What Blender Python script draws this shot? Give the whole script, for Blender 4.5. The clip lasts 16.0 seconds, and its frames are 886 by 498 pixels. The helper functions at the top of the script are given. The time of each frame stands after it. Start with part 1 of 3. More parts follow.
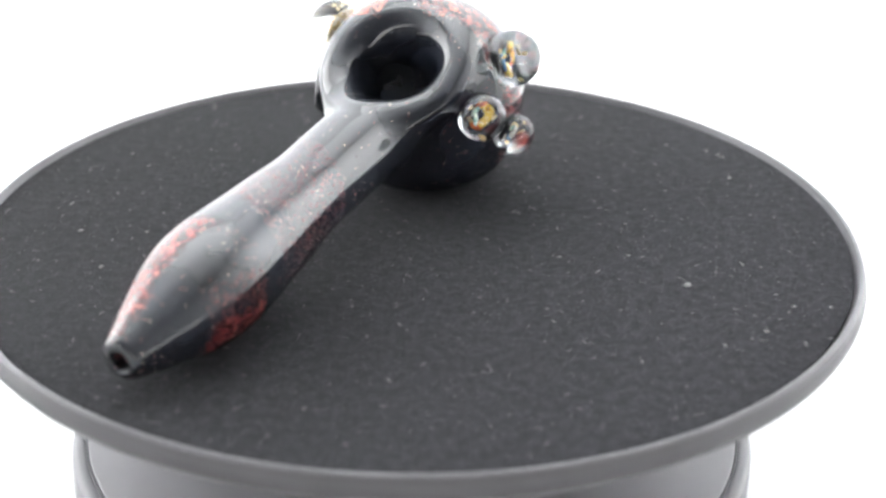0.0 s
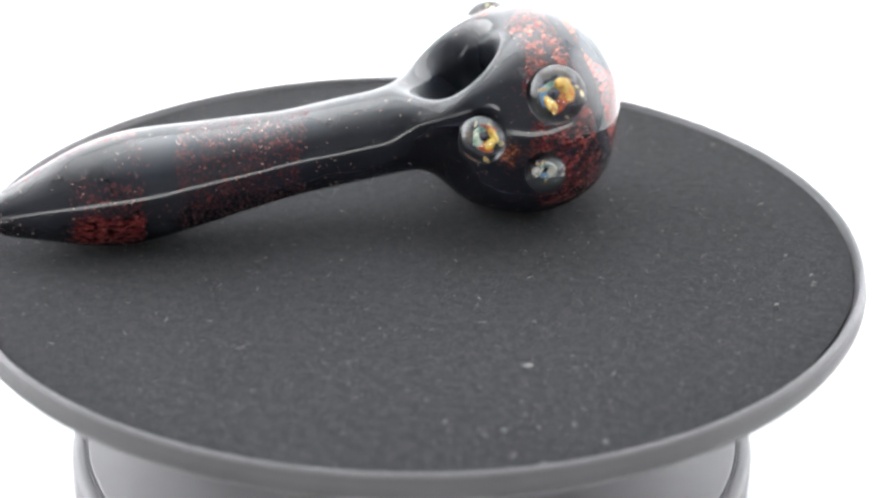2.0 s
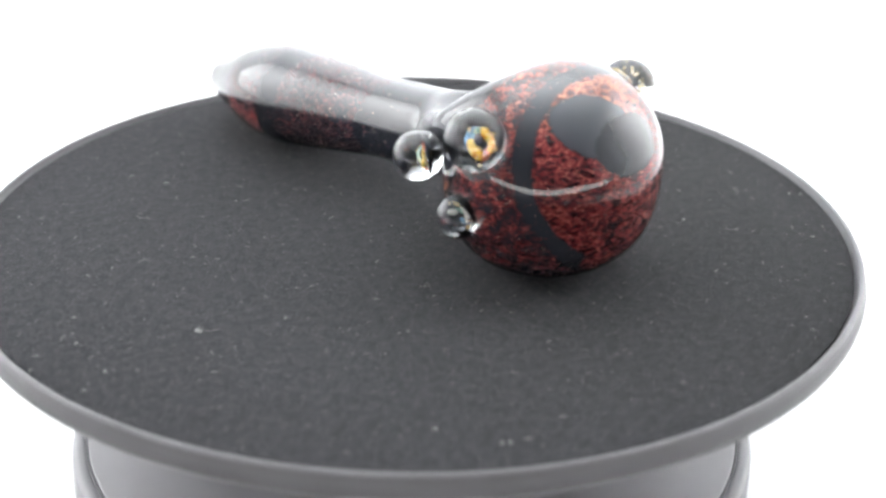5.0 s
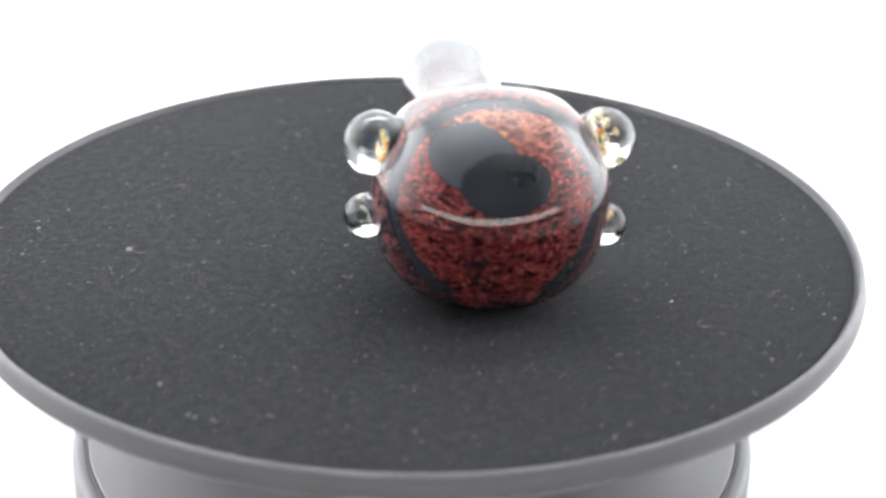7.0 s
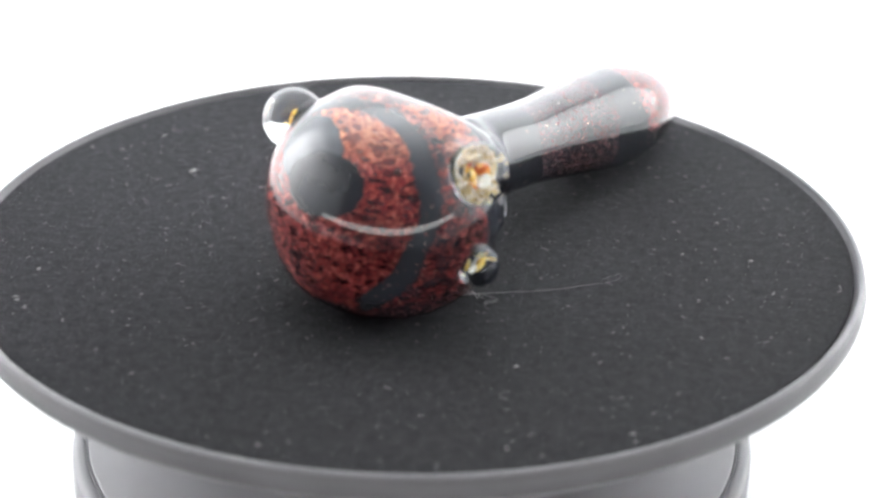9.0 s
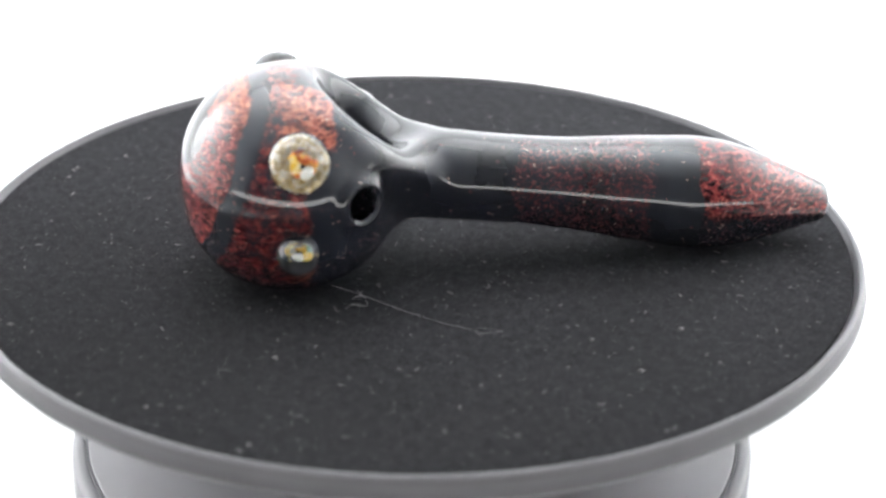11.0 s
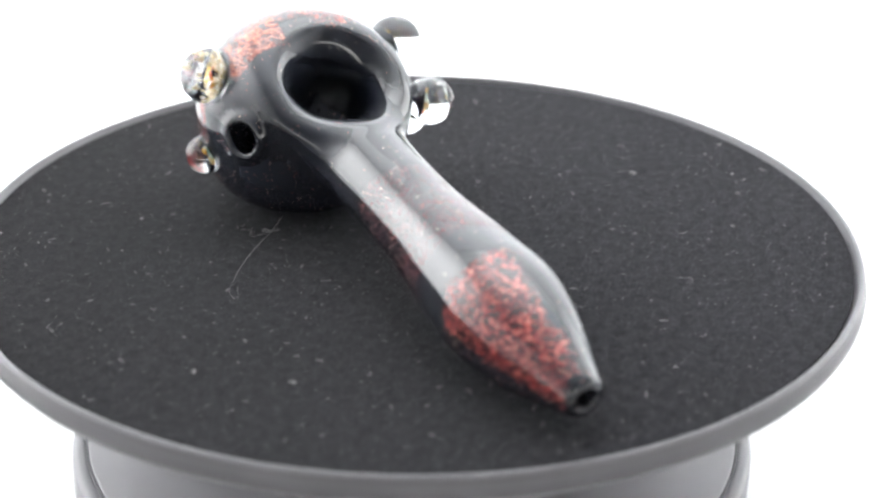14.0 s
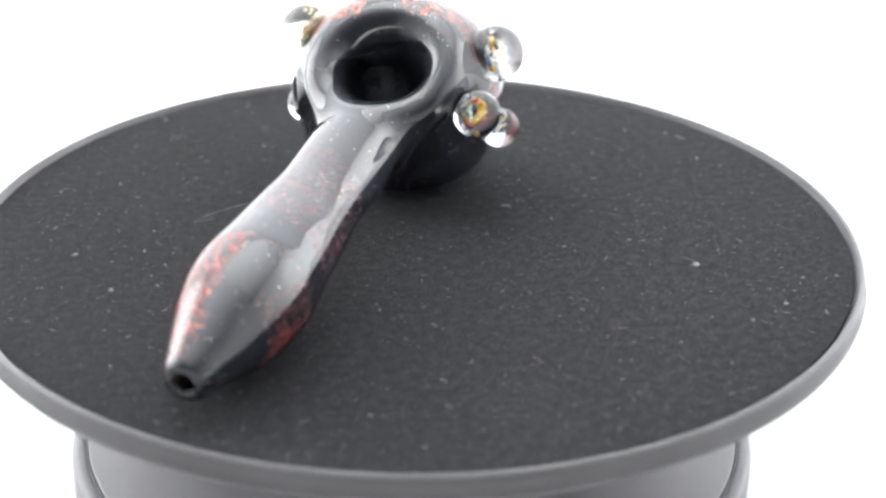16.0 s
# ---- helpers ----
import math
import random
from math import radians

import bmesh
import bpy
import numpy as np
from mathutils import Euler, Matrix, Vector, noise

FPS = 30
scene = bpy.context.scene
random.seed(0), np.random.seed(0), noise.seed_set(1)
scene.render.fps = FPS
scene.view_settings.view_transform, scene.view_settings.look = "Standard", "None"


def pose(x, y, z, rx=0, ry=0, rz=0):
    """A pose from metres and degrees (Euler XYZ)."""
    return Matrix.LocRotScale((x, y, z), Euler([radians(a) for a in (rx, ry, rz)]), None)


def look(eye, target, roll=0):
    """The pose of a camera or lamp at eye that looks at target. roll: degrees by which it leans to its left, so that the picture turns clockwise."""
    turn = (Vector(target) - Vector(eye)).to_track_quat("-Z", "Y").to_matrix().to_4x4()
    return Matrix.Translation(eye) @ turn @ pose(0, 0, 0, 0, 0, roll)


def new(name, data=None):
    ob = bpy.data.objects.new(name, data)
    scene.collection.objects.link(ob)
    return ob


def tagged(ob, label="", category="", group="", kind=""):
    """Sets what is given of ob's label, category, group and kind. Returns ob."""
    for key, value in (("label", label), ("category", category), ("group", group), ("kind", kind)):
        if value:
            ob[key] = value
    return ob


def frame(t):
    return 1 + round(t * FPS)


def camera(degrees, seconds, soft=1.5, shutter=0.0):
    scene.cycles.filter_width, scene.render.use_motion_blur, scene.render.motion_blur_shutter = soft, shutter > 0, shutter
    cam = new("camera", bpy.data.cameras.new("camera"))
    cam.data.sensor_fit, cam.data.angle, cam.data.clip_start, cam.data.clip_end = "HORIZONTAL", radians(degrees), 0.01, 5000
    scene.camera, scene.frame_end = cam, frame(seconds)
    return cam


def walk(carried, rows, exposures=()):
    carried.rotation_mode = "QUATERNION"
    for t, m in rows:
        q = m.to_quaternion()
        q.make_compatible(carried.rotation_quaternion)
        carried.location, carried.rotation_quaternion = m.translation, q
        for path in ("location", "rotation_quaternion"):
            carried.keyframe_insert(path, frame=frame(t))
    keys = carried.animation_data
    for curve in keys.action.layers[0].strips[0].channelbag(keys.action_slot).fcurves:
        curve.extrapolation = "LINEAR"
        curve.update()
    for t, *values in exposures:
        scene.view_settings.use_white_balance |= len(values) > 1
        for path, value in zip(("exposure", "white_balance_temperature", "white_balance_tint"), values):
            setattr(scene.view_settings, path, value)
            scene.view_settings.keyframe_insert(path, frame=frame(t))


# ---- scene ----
# Camera: stands still, looking down at the turntable.
H = 0.080                    # height of the felt above the table
EYE = Vector((-0.00053, -0.35470, H + 0.17092))
WAY = Vector((0.018011, 0.896884, -0.441898))
cam = camera(28.73, 16.0, soft=2.8)
VIEW = look(EYE, EYE + WAY, 0.930)
cam.data.dof.use_dof, cam.data.dof.focus_distance, cam.data.dof.aperture_fstop = True, 0.385, 12.0
walk(cam, [(0, VIEW), (16.0, VIEW)])

# ---- light: lamps behind, beside and above a white light tent ----
world = bpy.data.worlds.new("world")
scene.world = world
world.use_nodes = True
world.node_tree.nodes["Background"].inputs["Color"].default_value = (0.9, 0.95, 1.0, 1)
world.node_tree.nodes["Background"].inputs["Strength"].default_value = 0.08


def area_lamp(name, m, sx, sy, watts, colour):
    lamp = bpy.data.lights.new(name, "AREA")
    lamp.shape, lamp.size, lamp.size_y, lamp.energy, lamp.color = "RECTANGLE", sx, sy, watts, colour
    ob = new(name, lamp)
    ob.matrix_world = m
    return ob


# the lamps stand outside the tent; its thin white sides glow where they shine through
area_lamp("back_lamp", look((0.0, 1.20, 0.62), (0.0, 0.0, 0.55)), 1.50, 0.60, 52.0, (0.92, 0.96, 1.0))
for x, watts in ((-1.25, 68.0), (1.25, 52.0)):
    area_lamp("side_lamp", look((x, 0.40, 0.42), (0.0, 0.30, 0.36)), 0.40, 0.40, watts, (0.97, 0.985, 1.0))
area_lamp("roof_lamp", look((0.0, 0.38, 1.32), (0.0, 0.36, 0)), 0.90, 0.50, 60.0, (0.94, 0.97, 1.0))
# added unseen strip: stands in for the bright front floor mirrored in the glass
area_lamp("floor_line_fill", look((0.0, -0.265, 0.074), (0.0, 0.0, 0.13)), 0.90, 0.028, 0.47, (1.0, 0.99, 0.97))
scene.view_settings.exposure = 0.0


# ---- materials ----
class Nodes:
    """A small helper for wiring node materials."""

    def __init__(self, name):
        self.mat = bpy.data.materials.new(name)
        self.mat.use_nodes = True
        self.tree = self.mat.node_tree
        self.bsdf = self.tree.nodes["Principled BSDF"]

    def node(self, kind, **values):
        n = self.tree.nodes.new(kind)
        for key, value in values.items():
            n.inputs[key.replace("_", " ")].default_value = value
        return n

    def wire(self, a, b):
        self.tree.links.new(a, b)

    def put(self, **values):
        for key, value in values.items():
            self.bsdf.inputs[key.replace("_", " ")].default_value = value

    def coords(self):
        return self.node("ShaderNodeTexCoord").outputs["Object"]

    def noise(self, scale, detail=4.0, rough=0.55, vec=None):
        n = self.node("ShaderNodeTexNoise", Scale=scale, Detail=detail, Roughness=rough)
        self.wire(vec or self.coords(), n.inputs["Vector"])
        return n.outputs["Fac"]

    def ramp(self, fac, *stops):
        n = self.tree.nodes.new("ShaderNodeValToRGB")
        e = n.color_ramp.elements
        while len(e) < len(stops):
            e.new(0.5)
        for el, (pos, col) in zip(e, stops):
            el.position = pos
            el.color = (*col, 1) if len(col) == 3 else col
        self.wire(fac, n.inputs["Fac"])
        return n.outputs["Color"]

    def math(self, op, a, b=0.5, clamp=False):
        n = self.tree.nodes.new("ShaderNodeMath")
        n.operation, n.use_clamp = op, clamp
        for i, x in enumerate((a, b)):
            if isinstance(x, (int, float)):
                n.inputs[i].default_value = x
            else:
                self.wire(x, n.inputs[i])
        return n.outputs[0]

    def mix(self, fac, a, b):
        n = self.tree.nodes.new("ShaderNodeMix")
        n.data_type = "RGBA"
        for sock, x in ((n.inputs["Factor"], fac), (n.inputs["A"], a), (n.inputs["B"], b)):
            if isinstance(x, (int, float)):
                sock.default_value = x
            elif isinstance(x, tuple):
                sock.default_value = (*x, 1)
            else:
                self.wire(x, sock)
        return n.outputs["Result"]

    def bump(self, height, strength, distance):
        n = self.node("ShaderNodeBump", Strength=strength, Distance=distance)
        self.wire(height, n.inputs["Height"])
        self.wire(n.outputs["Normal"], self.bsdf.inputs["Normal"])
        return n


def fabric_white():
    n = Nodes("white_fabric")
    n.wire(n.ramp(n.noise(9.0), (0.3, (0.70, 0.70, 0.70)), (0.7, (0.77, 0.77, 0.77))), n.bsdf.inputs["Base Color"])
    n.put(Roughness=0.95, Specular_IOR_Level=0.1)
    n.bump(n.noise(700.0, 2.0), 0.1, 0.0004)
    return n.mat


def fabric_thin():
    n = Nodes("thin_white_fabric")
    weave = n.ramp(n.noise(12.0), (0.3, (0.86, 0.86, 0.86)), (0.7, (0.92, 0.92, 0.92)))
    front, through_it = (n.tree.nodes.new("ShaderNodeBsdf" + k) for k in ("Diffuse", "Translucent"))
    both = n.tree.nodes.new("ShaderNodeMixShader")
    both.inputs[0].default_value = 0.5
    for k, node in enumerate((front, through_it)):
        n.wire(weave, node.inputs["Color"])
        n.wire(node.outputs[0], both.inputs[1 + k])
    n.wire(both.outputs[0], n.tree.nodes["Material Output"].inputs["Surface"])
    return n.mat


def felt_black():
    n = Nodes("black_felt")
    fine, mid, wide = n.noise(1900.0, 4.0, 0.75), n.noise(420.0, 5.0, 0.7), n.noise(26.0, 4.0)
    base = n.ramp(fine, (0.38, (0.0080, 0.0079, 0.0085)), (0.56, (0.0186, 0.0184, 0.0197)), (0.74, (0.066, 0.065, 0.068)))
    dusty = n.ramp(mid, (0.35, (0.62, 0.62, 0.65)), (0.7, (1.50, 1.49, 1.52)))
    mul = n.tree.nodes.new("ShaderNodeMix")
    mul.data_type, mul.blend_type = "RGBA", "MULTIPLY"
    mul.inputs["Factor"].default_value = 1.0
    n.wire(base, mul.inputs["A"])
    n.wire(dusty, mul.inputs["B"])
    # the pad grows paler towards one side
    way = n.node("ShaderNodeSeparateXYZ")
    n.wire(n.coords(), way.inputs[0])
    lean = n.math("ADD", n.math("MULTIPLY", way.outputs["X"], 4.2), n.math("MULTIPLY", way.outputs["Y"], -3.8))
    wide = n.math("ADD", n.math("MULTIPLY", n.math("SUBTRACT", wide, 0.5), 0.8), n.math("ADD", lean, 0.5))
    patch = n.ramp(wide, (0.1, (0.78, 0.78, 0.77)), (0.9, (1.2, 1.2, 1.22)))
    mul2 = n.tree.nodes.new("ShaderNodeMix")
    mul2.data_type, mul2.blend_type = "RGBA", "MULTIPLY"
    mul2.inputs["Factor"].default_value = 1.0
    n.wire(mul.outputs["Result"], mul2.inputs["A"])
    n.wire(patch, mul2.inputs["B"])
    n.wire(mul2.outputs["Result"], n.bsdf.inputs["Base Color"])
    n.put(Roughness=1.0, Specular_IOR_Level=0.05, Sheen_Weight=0.03, Sheen_Roughness=0.6)
    b = n.bump(n.math("ADD", fine, mid), 0.4, 0.0003)
    # the nap is brushed one way, so the pad looks paler from one side
    nap = n.tree.nodes.new("ShaderNodeVectorTransform")
    nap.vector_type, nap.convert_from, nap.convert_to = "NORMAL", "OBJECT", "WORLD"
    nap.inputs[0].default_value = (-0.27, 0.035, 0.962)
    n.wire(nap.outputs[0], b.inputs["Normal"])
    return n.mat


def plastic_grey(name, value, rough, grain=0.1):
    n = Nodes(name)
    v = value
    n.wire(n.ramp(n.noise(35.0), (0.3, (v * 0.94, v * 0.91, v * 0.97)), (0.7, (v * 1.06, v * 1.03, v * 1.09))), n.bsdf.inputs["Base Color"])
    r = n.ramp(n.noise(90.0), (0.3, (rough - 0.06,) * 3), (0.7, (rough + 0.06,) * 3))
    n.wire(r, n.bsdf.inputs["Roughness"])
    n.put(Specular_IOR_Level=0.35)
    n.bump(n.noise(3000.0, 2.0), grain, 0.0002)
    return n.mat


def pipe_glass():
    """Near-black glass with foil under a clear polished skin. The mesh tells where the dichroic foil lies ('foil') and how golden it is ('gold')."""
    n = Nodes("dichroic_glass")
    at = n.tree.nodes.new("ShaderNodeAttribute")
    at.attribute_name = "foil"
    gold = n.tree.nodes.new("ShaderNodeAttribute")
    gold.attribute_name = "gold"
    smoke = n.tree.nodes.new("ShaderNodeAttribute")
    smoke.attribute_name = "smoke"
    warp = n.noise(260.0, 3.0)
    vor = n.node("ShaderNodeTexVoronoi", Scale=2700.0, Randomness=1.0)
    n.wire(n.coords(), vor.inputs["Vector"])
    cell = n.tree.nodes.new("ShaderNodeSeparateColor")
    n.wire(vor.outputs["Color"], cell.inputs["Color"])
    crumple = n.noise(520.0, 4.0, 0.62)
    # flakes: cells whose lot lies under the foil's density
    dens = n.math("MULTIPLY", at.outputs["Fac"], n.math("ADD", n.math("MULTIPLY", warp, 1.3), 0.55))
    shred = n.math("MULTIPLY", n.math("SUBTRACT", n.noise(1300.0, 4.0, 0.65), 0.27), 2.2)
    lot = n.math("SUBTRACT", dens, n.math("ADD", n.math("MULTIPLY", cell.outputs["Red"], 0.62), n.math("MULTIPLY", shred, 0.38)))
    on = n.math("MULTIPLY", n.math("ADD", n.math("MULTIPLY", lot, 7.0), 0.2, True), 1.0, True)
    # crinkles run level round the glass
    lay = n.node("ShaderNodeMapping", Scale=(1.0, 1.0, 2.3))
    n.wire(n.coords(), lay.inputs["Vector"])
    fold = n.noise(330.0, 4.0, 0.58, lay.outputs[0])
    ridge = n.math("SUBTRACT", 1.0, n.math("MULTIPLY", n.math("ABSOLUTE", n.math("SUBTRACT", fold, 0.5)), 9.5), True)
    # crinkle highlights are painted into the colour: ridges paler, hollows darker
    tone = n.math("ADD", n.math("MULTIPLY", cell.outputs["Green"], 0.12), n.math("ADD", n.math("MULTIPLY", ridge, 0.46), n.math("MULTIPLY", crumple, 0.46)))
    red = n.ramp(tone, (0.22, (0.016, 0.0030, 0.0036)), (0.46, (0.050, 0.0047, 0.0070)), (0.68, (0.165, 0.0175, 0.0185)), (0.90, (0.52, 0.21, 0.15)))
    amber = n.ramp(tone, (0.22, (0.03, 0.006, 0.004)), (0.50, (0.22, 0.040, 0.015)), (0.90, (0.62, 0.29, 0.12)))
    foil = n.mix(gold.outputs["Fac"], red, amber)
    foil = n.mix(n.ramp(n.noise(140.0, 3.0, 0.6), (0.42, (0.0, 0.0, 0.0)), (0.66, (0.36, 0.36, 0.36))), foil, (0.035, 0.006, 0.007))
    # where the foil is thin it lies in dull shreds
    thin = n.ramp(at.outputs["Fac"], (0.30, (0.75, 0.75, 0.75)), (0.55, (0.0, 0.0, 0.0)))
    foil = n.mix(thin, foil, (0.055, 0.017, 0.019))
    dark = n.ramp(n.noise(60.0), (0.3, (0.0095, 0.0102, 0.0125)), (0.7, (0.0130, 0.0150, 0.0215)))
    dark = n.mix(smoke.outputs["Fac"], dark, (0.042, 0.046, 0.054))
    # stray sparkles in the black, more of them where the foil is thin
    band_of = n.math("MULTIPLY", n.math("MULTIPLY", n.math("GREATER_THAN", at.outputs["Fac"], 0.2), n.math("LESS_THAN", at.outputs["Fac"], 0.5)), 0.12)
    dot = n.node("ShaderNodeTexVoronoi", Scale=1500.0, Randomness=1.0)
    lie = n.node("ShaderNodeMapping", Scale=(0.55, 1.3, 1.1), Rotation=(0.3, 0.2, 0.5))
    n.wire(n.coords(), lie.inputs["Vector"])
    n.wire(lie.outputs[0], dot.inputs["Vector"])
    pick = n.tree.nodes.new("ShaderNodeSeparateColor")
    n.wire(dot.outputs["Color"], pick.inputs["Color"])
    few = n.math("LESS_THAN", pick.outputs["Red"], n.math("ADD", n.math("MULTIPLY", n.math("SUBTRACT", n.noise(75.0, 2.0), 0.35), 0.70), band_of))
    spark = n.math("MULTIPLY", n.math("LESS_THAN", dot.outputs["Distance"], 0.20), n.math("MULTIPLY", few, n.math("GREATER_THAN", at.outputs["Fac"], 0.03)))
    glint = n.ramp(pick.outputs["Green"], (0.1, (0.16, 0.03, 0.028)), (0.5, (0.32, 0.13, 0.11)), (0.9, (0.48, 0.36, 0.29)))
    n.wire(n.mix(spark, n.mix(on, dark, foil), glint), n.bsdf.inputs["Base Color"])
    n.wire(n.math("MULTIPLY", on, 0.55), n.bsdf.inputs["Metallic"])
    n.put(Roughness=0.50, Specular_IOR_Level=0.02, Coat_Weight=1.0, Coat_Roughness=0.04, Coat_IOR=1.49)
    bump = n.node("ShaderNodeBump", Strength=0.55, Distance=0.0006)
    n.wire(n.math("MULTIPLY", n.math("ADD", n.math("ADD", crumple, ridge), n.math("MULTIPLY", cell.outputs["Blue"], 0.5)), on), bump.inputs["Height"])
    n.wire(bump.outputs["Normal"], n.bsdf.inputs["Normal"])
    return n.mat


def clear_glass():
    n = Nodes("clear_glass")
    n.put(Base_Color=(0.97, 0.98, 0.98, 1), Roughness=0.0, IOR=1.48, Transmission_Weight=1.0)
    n.bump(n.noise(90.0, 1.0), 0.05, 0.001)
    return n.mat


def colour_glass(name, *stops, scale=500.0, rough=0.25, metal=0.0):
    n = Nodes(name)
    n.wire(n.ramp(n.noise(scale, 3.0, 0.6), *stops), n.bsdf.inputs["Base Color"])
    n.put(Roughness=rough, Metallic=metal, Coat_Weight=0.5)
    n.bump(n.noise(scale * 2.0, 3.0), 0.4, 0.0005)
    return n.mat


WHITE = fabric_white()
THIN = fabric_thin()
DIM = plastic_grey("grey_cloth", 0.13, 0.9)
GREY = plastic_grey("dark_cloth", 0.15, 0.9)
FELT = felt_black()
RIM = plastic_grey("grey_rim_plastic", 0.078, 0.40)
BASE = plastic_grey("grey_base_plastic", 0.155, 0.42)
GROOVE = plastic_grey("dark_groove", 0.07, 0.6)
PIPE = pipe_glass()
CLEAR = clear_glass()
GOLD = colour_glass("gold_foil", (0.30, (0.30, 0.14, 0.03)), (0.5, (0.75, 0.52, 0.18)), (0.7, (0.92, 0.88, 0.62)), scale=900.0, rough=0.35, metal=0.4)
CRYSTAL = colour_glass("pale_gold_foil", (0.30, (0.22, 0.12, 0.03)), (0.47, (0.74, 0.58, 0.28)), (0.62, (0.95, 0.94, 0.86)), scale=1200.0, rough=0.25)
AMBER = colour_glass("amber_glass", (0.36, (0.30, 0.05, 0.02)), (0.47, (0.72, 0.17, 0.03)), (0.6, (0.82, 0.50, 0.08)), scale=520.0)
MINT = colour_glass("mint_glass", (0.36, (0.10, 0.20, 0.16)), (0.48, (0.32, 0.48, 0.36)), (0.65, (0.74, 0.78, 0.60)), scale=520.0)
INK = colour_glass("ink_glass", (0.4, (0.004, 0.005, 0.010)), (0.7, (0.02, 0.025, 0.05)))
YELLOW = colour_glass("yellow_glass", (0.36, (0.45, 0.16, 0.02)), (0.48, (0.80, 0.50, 0.05)), (0.65, (0.88, 0.80, 0.42)), scale=520.0)
PALE = colour_glass("pale_glass", (0.35, (0.45, 0.45, 0.36)), (0.65, (0.80, 0.80, 0.70)), scale=300.0)
BLUE = colour_glass("blue_glass", (0.4, (0.05, 0.12, 0.30)), (0.7, (0.25, 0.45, 0.55)))
HAIR = colour_glass("pale_hair", (0.4, (0.16, 0.158, 0.155)), (0.7, (0.32, 0.315, 0.31)), rough=0.7)
LINT = colour_glass("pale_lint", (0.4, (0.07, 0.07, 0.068)), (0.7, (0.19, 0.187, 0.183)), rough=0.9)


# ---- mesh helpers ----
def mesh_of(bm, name, material, smooth=True):
    me = bpy.data.meshes.new(name)
    bm.normal_update()
    bm.to_mesh(me)
    bm.free()
    for p in me.polygons:
        p.use_smooth = smooth
    me.materials.append(material)
    return me


def part(name, bm, material, parent=None, label="", smooth=True):
    ob = new(name, mesh_of(bm, name, material, smooth))
    ob.parent = parent
    return tagged(ob, label)


def lathe(bm, profile, steps=160, m=None):
    """Turns a profile of (radius, height) about z; a radius of 0 closes the end."""
    rings = []
    for r, z in profile:
        if r < 1e-9:
            rings.append([bm.verts.new((0, 0, z))])
        else:
            rings.append([bm.verts.new((r * math.cos(2 * math.pi * i / steps), r * math.sin(2 * math.pi * i / steps), z)) for i in range(steps)])
    for a, b in zip(rings, rings[1:]):
        for i in range(steps):
            j = (i + 1) % steps
            if len(a) == 1 and len(b) == 1:
                continue
            if len(a) == 1:
                bm.faces.new((a[0], b[j], b[i]))
            elif len(b) == 1:
                bm.faces.new((a[i], a[j], b[0]))
            else:
                bm.faces.new((a[i], a[j], b[j], b[i]))
    bmesh.ops.recalc_face_normals(bm, faces=bm.faces)
    if m is not None:
        bmesh.ops.transform(bm, matrix=m, verts=bm.verts)
    return bm


def arc(cx, cz, r, a0, a1, n=6):
    return [(cx + r * math.cos(radians(a0 + (a1 - a0) * i / n)), cz + r * math.sin(radians(a0 + (a1 - a0) * i / n))) for i in range(n + 1)]


# ---- the tent ----
def sheet(name, corners, material, label):
    bm = bmesh.new()
    bm.faces.new([bm.verts.new(c) for c in corners])
    bmesh.ops.subdivide_edges(bm, edges=bm.edges, cuts=3, use_grid_fill=True)
    return tagged(part(name, bm, material, smooth=False), label, "tent wall", kind="structure")


def tent():
    """A white sheet that runs over the table and sweeps up behind, and thin fabric sides, back and roof round it."""
    line = [(-0.26, 0.0), (0.35, 0.0)] + [(0.35 + 0.30 * math.sin(radians(a)), 0.30 - 0.30 * math.cos(radians(a))) for a in range(6, 67, 6)]
    bm = bmesh.new()
    rows = []
    for y, z in line:
        rows.append([bm.verts.new((x, y, z)) for x in (-0.75, -0.25, 0.25, 0.75)])
    for a, b in zip(rows, rows[1:]):
        for i in range(3):
            bm.faces.new((a[i], a[i + 1], b[i + 1], b[i]))
    ob = part("backdrop", bm, WHITE)
    solid = ob.modifiers.new("thickness", "SOLIDIFY")
    solid.thickness, solid.offset = 0.003, -1
    tagged(ob, "seamless white sweep under and behind the turntable", "backdrop", kind="structure")
    n, s, w, e, t = 0.66, -0.752, -0.752, 0.752, 0.90
    thin = "thin white fabric side of the light tent, lit through"
    sheet("wall_north", ((w, n, 0.10), (e, n, 0.10), (e, n, t), (w, n, t)), THIN, thin)
    sheet("wall_west", ((w, s, -0.004), (w, n, -0.004), (w, n, t), (w, s, t)), THIN, thin)
    sheet("wall_east", ((e, n, -0.004), (e, s, -0.004), (e, s, t), (e, n, t)), THIN, thin)
    # added unseen front sheets, toned with the floor to shape reflections and bounce
    sheet("wall_south", ((e, s, 0.140), (w, s, 0.140), (w, s, t), (e, s, t)), DIM, "added unseen grey sheet closing the tent's front")
    sheet("front_room_stand_in", ((e, s - 0.01, -0.004), (w, s - 0.01, -0.004), (w, s - 0.01, 0.140), (e, s - 0.01, 0.140)), GREY, "added grey sheet standing in for the dim room at the front")
    sheet("floor", ((w, s, -0.0045), (e, s, -0.0045), (e, n, -0.0045), (w, n, -0.0045)), GREY, "plain grey table top under the tent")
    sheet("ceiling", ((w, s, t), (w, n, t), (e, n, t), (e, s, t)), THIN, "thin white fabric roof of the light tent, lit through")


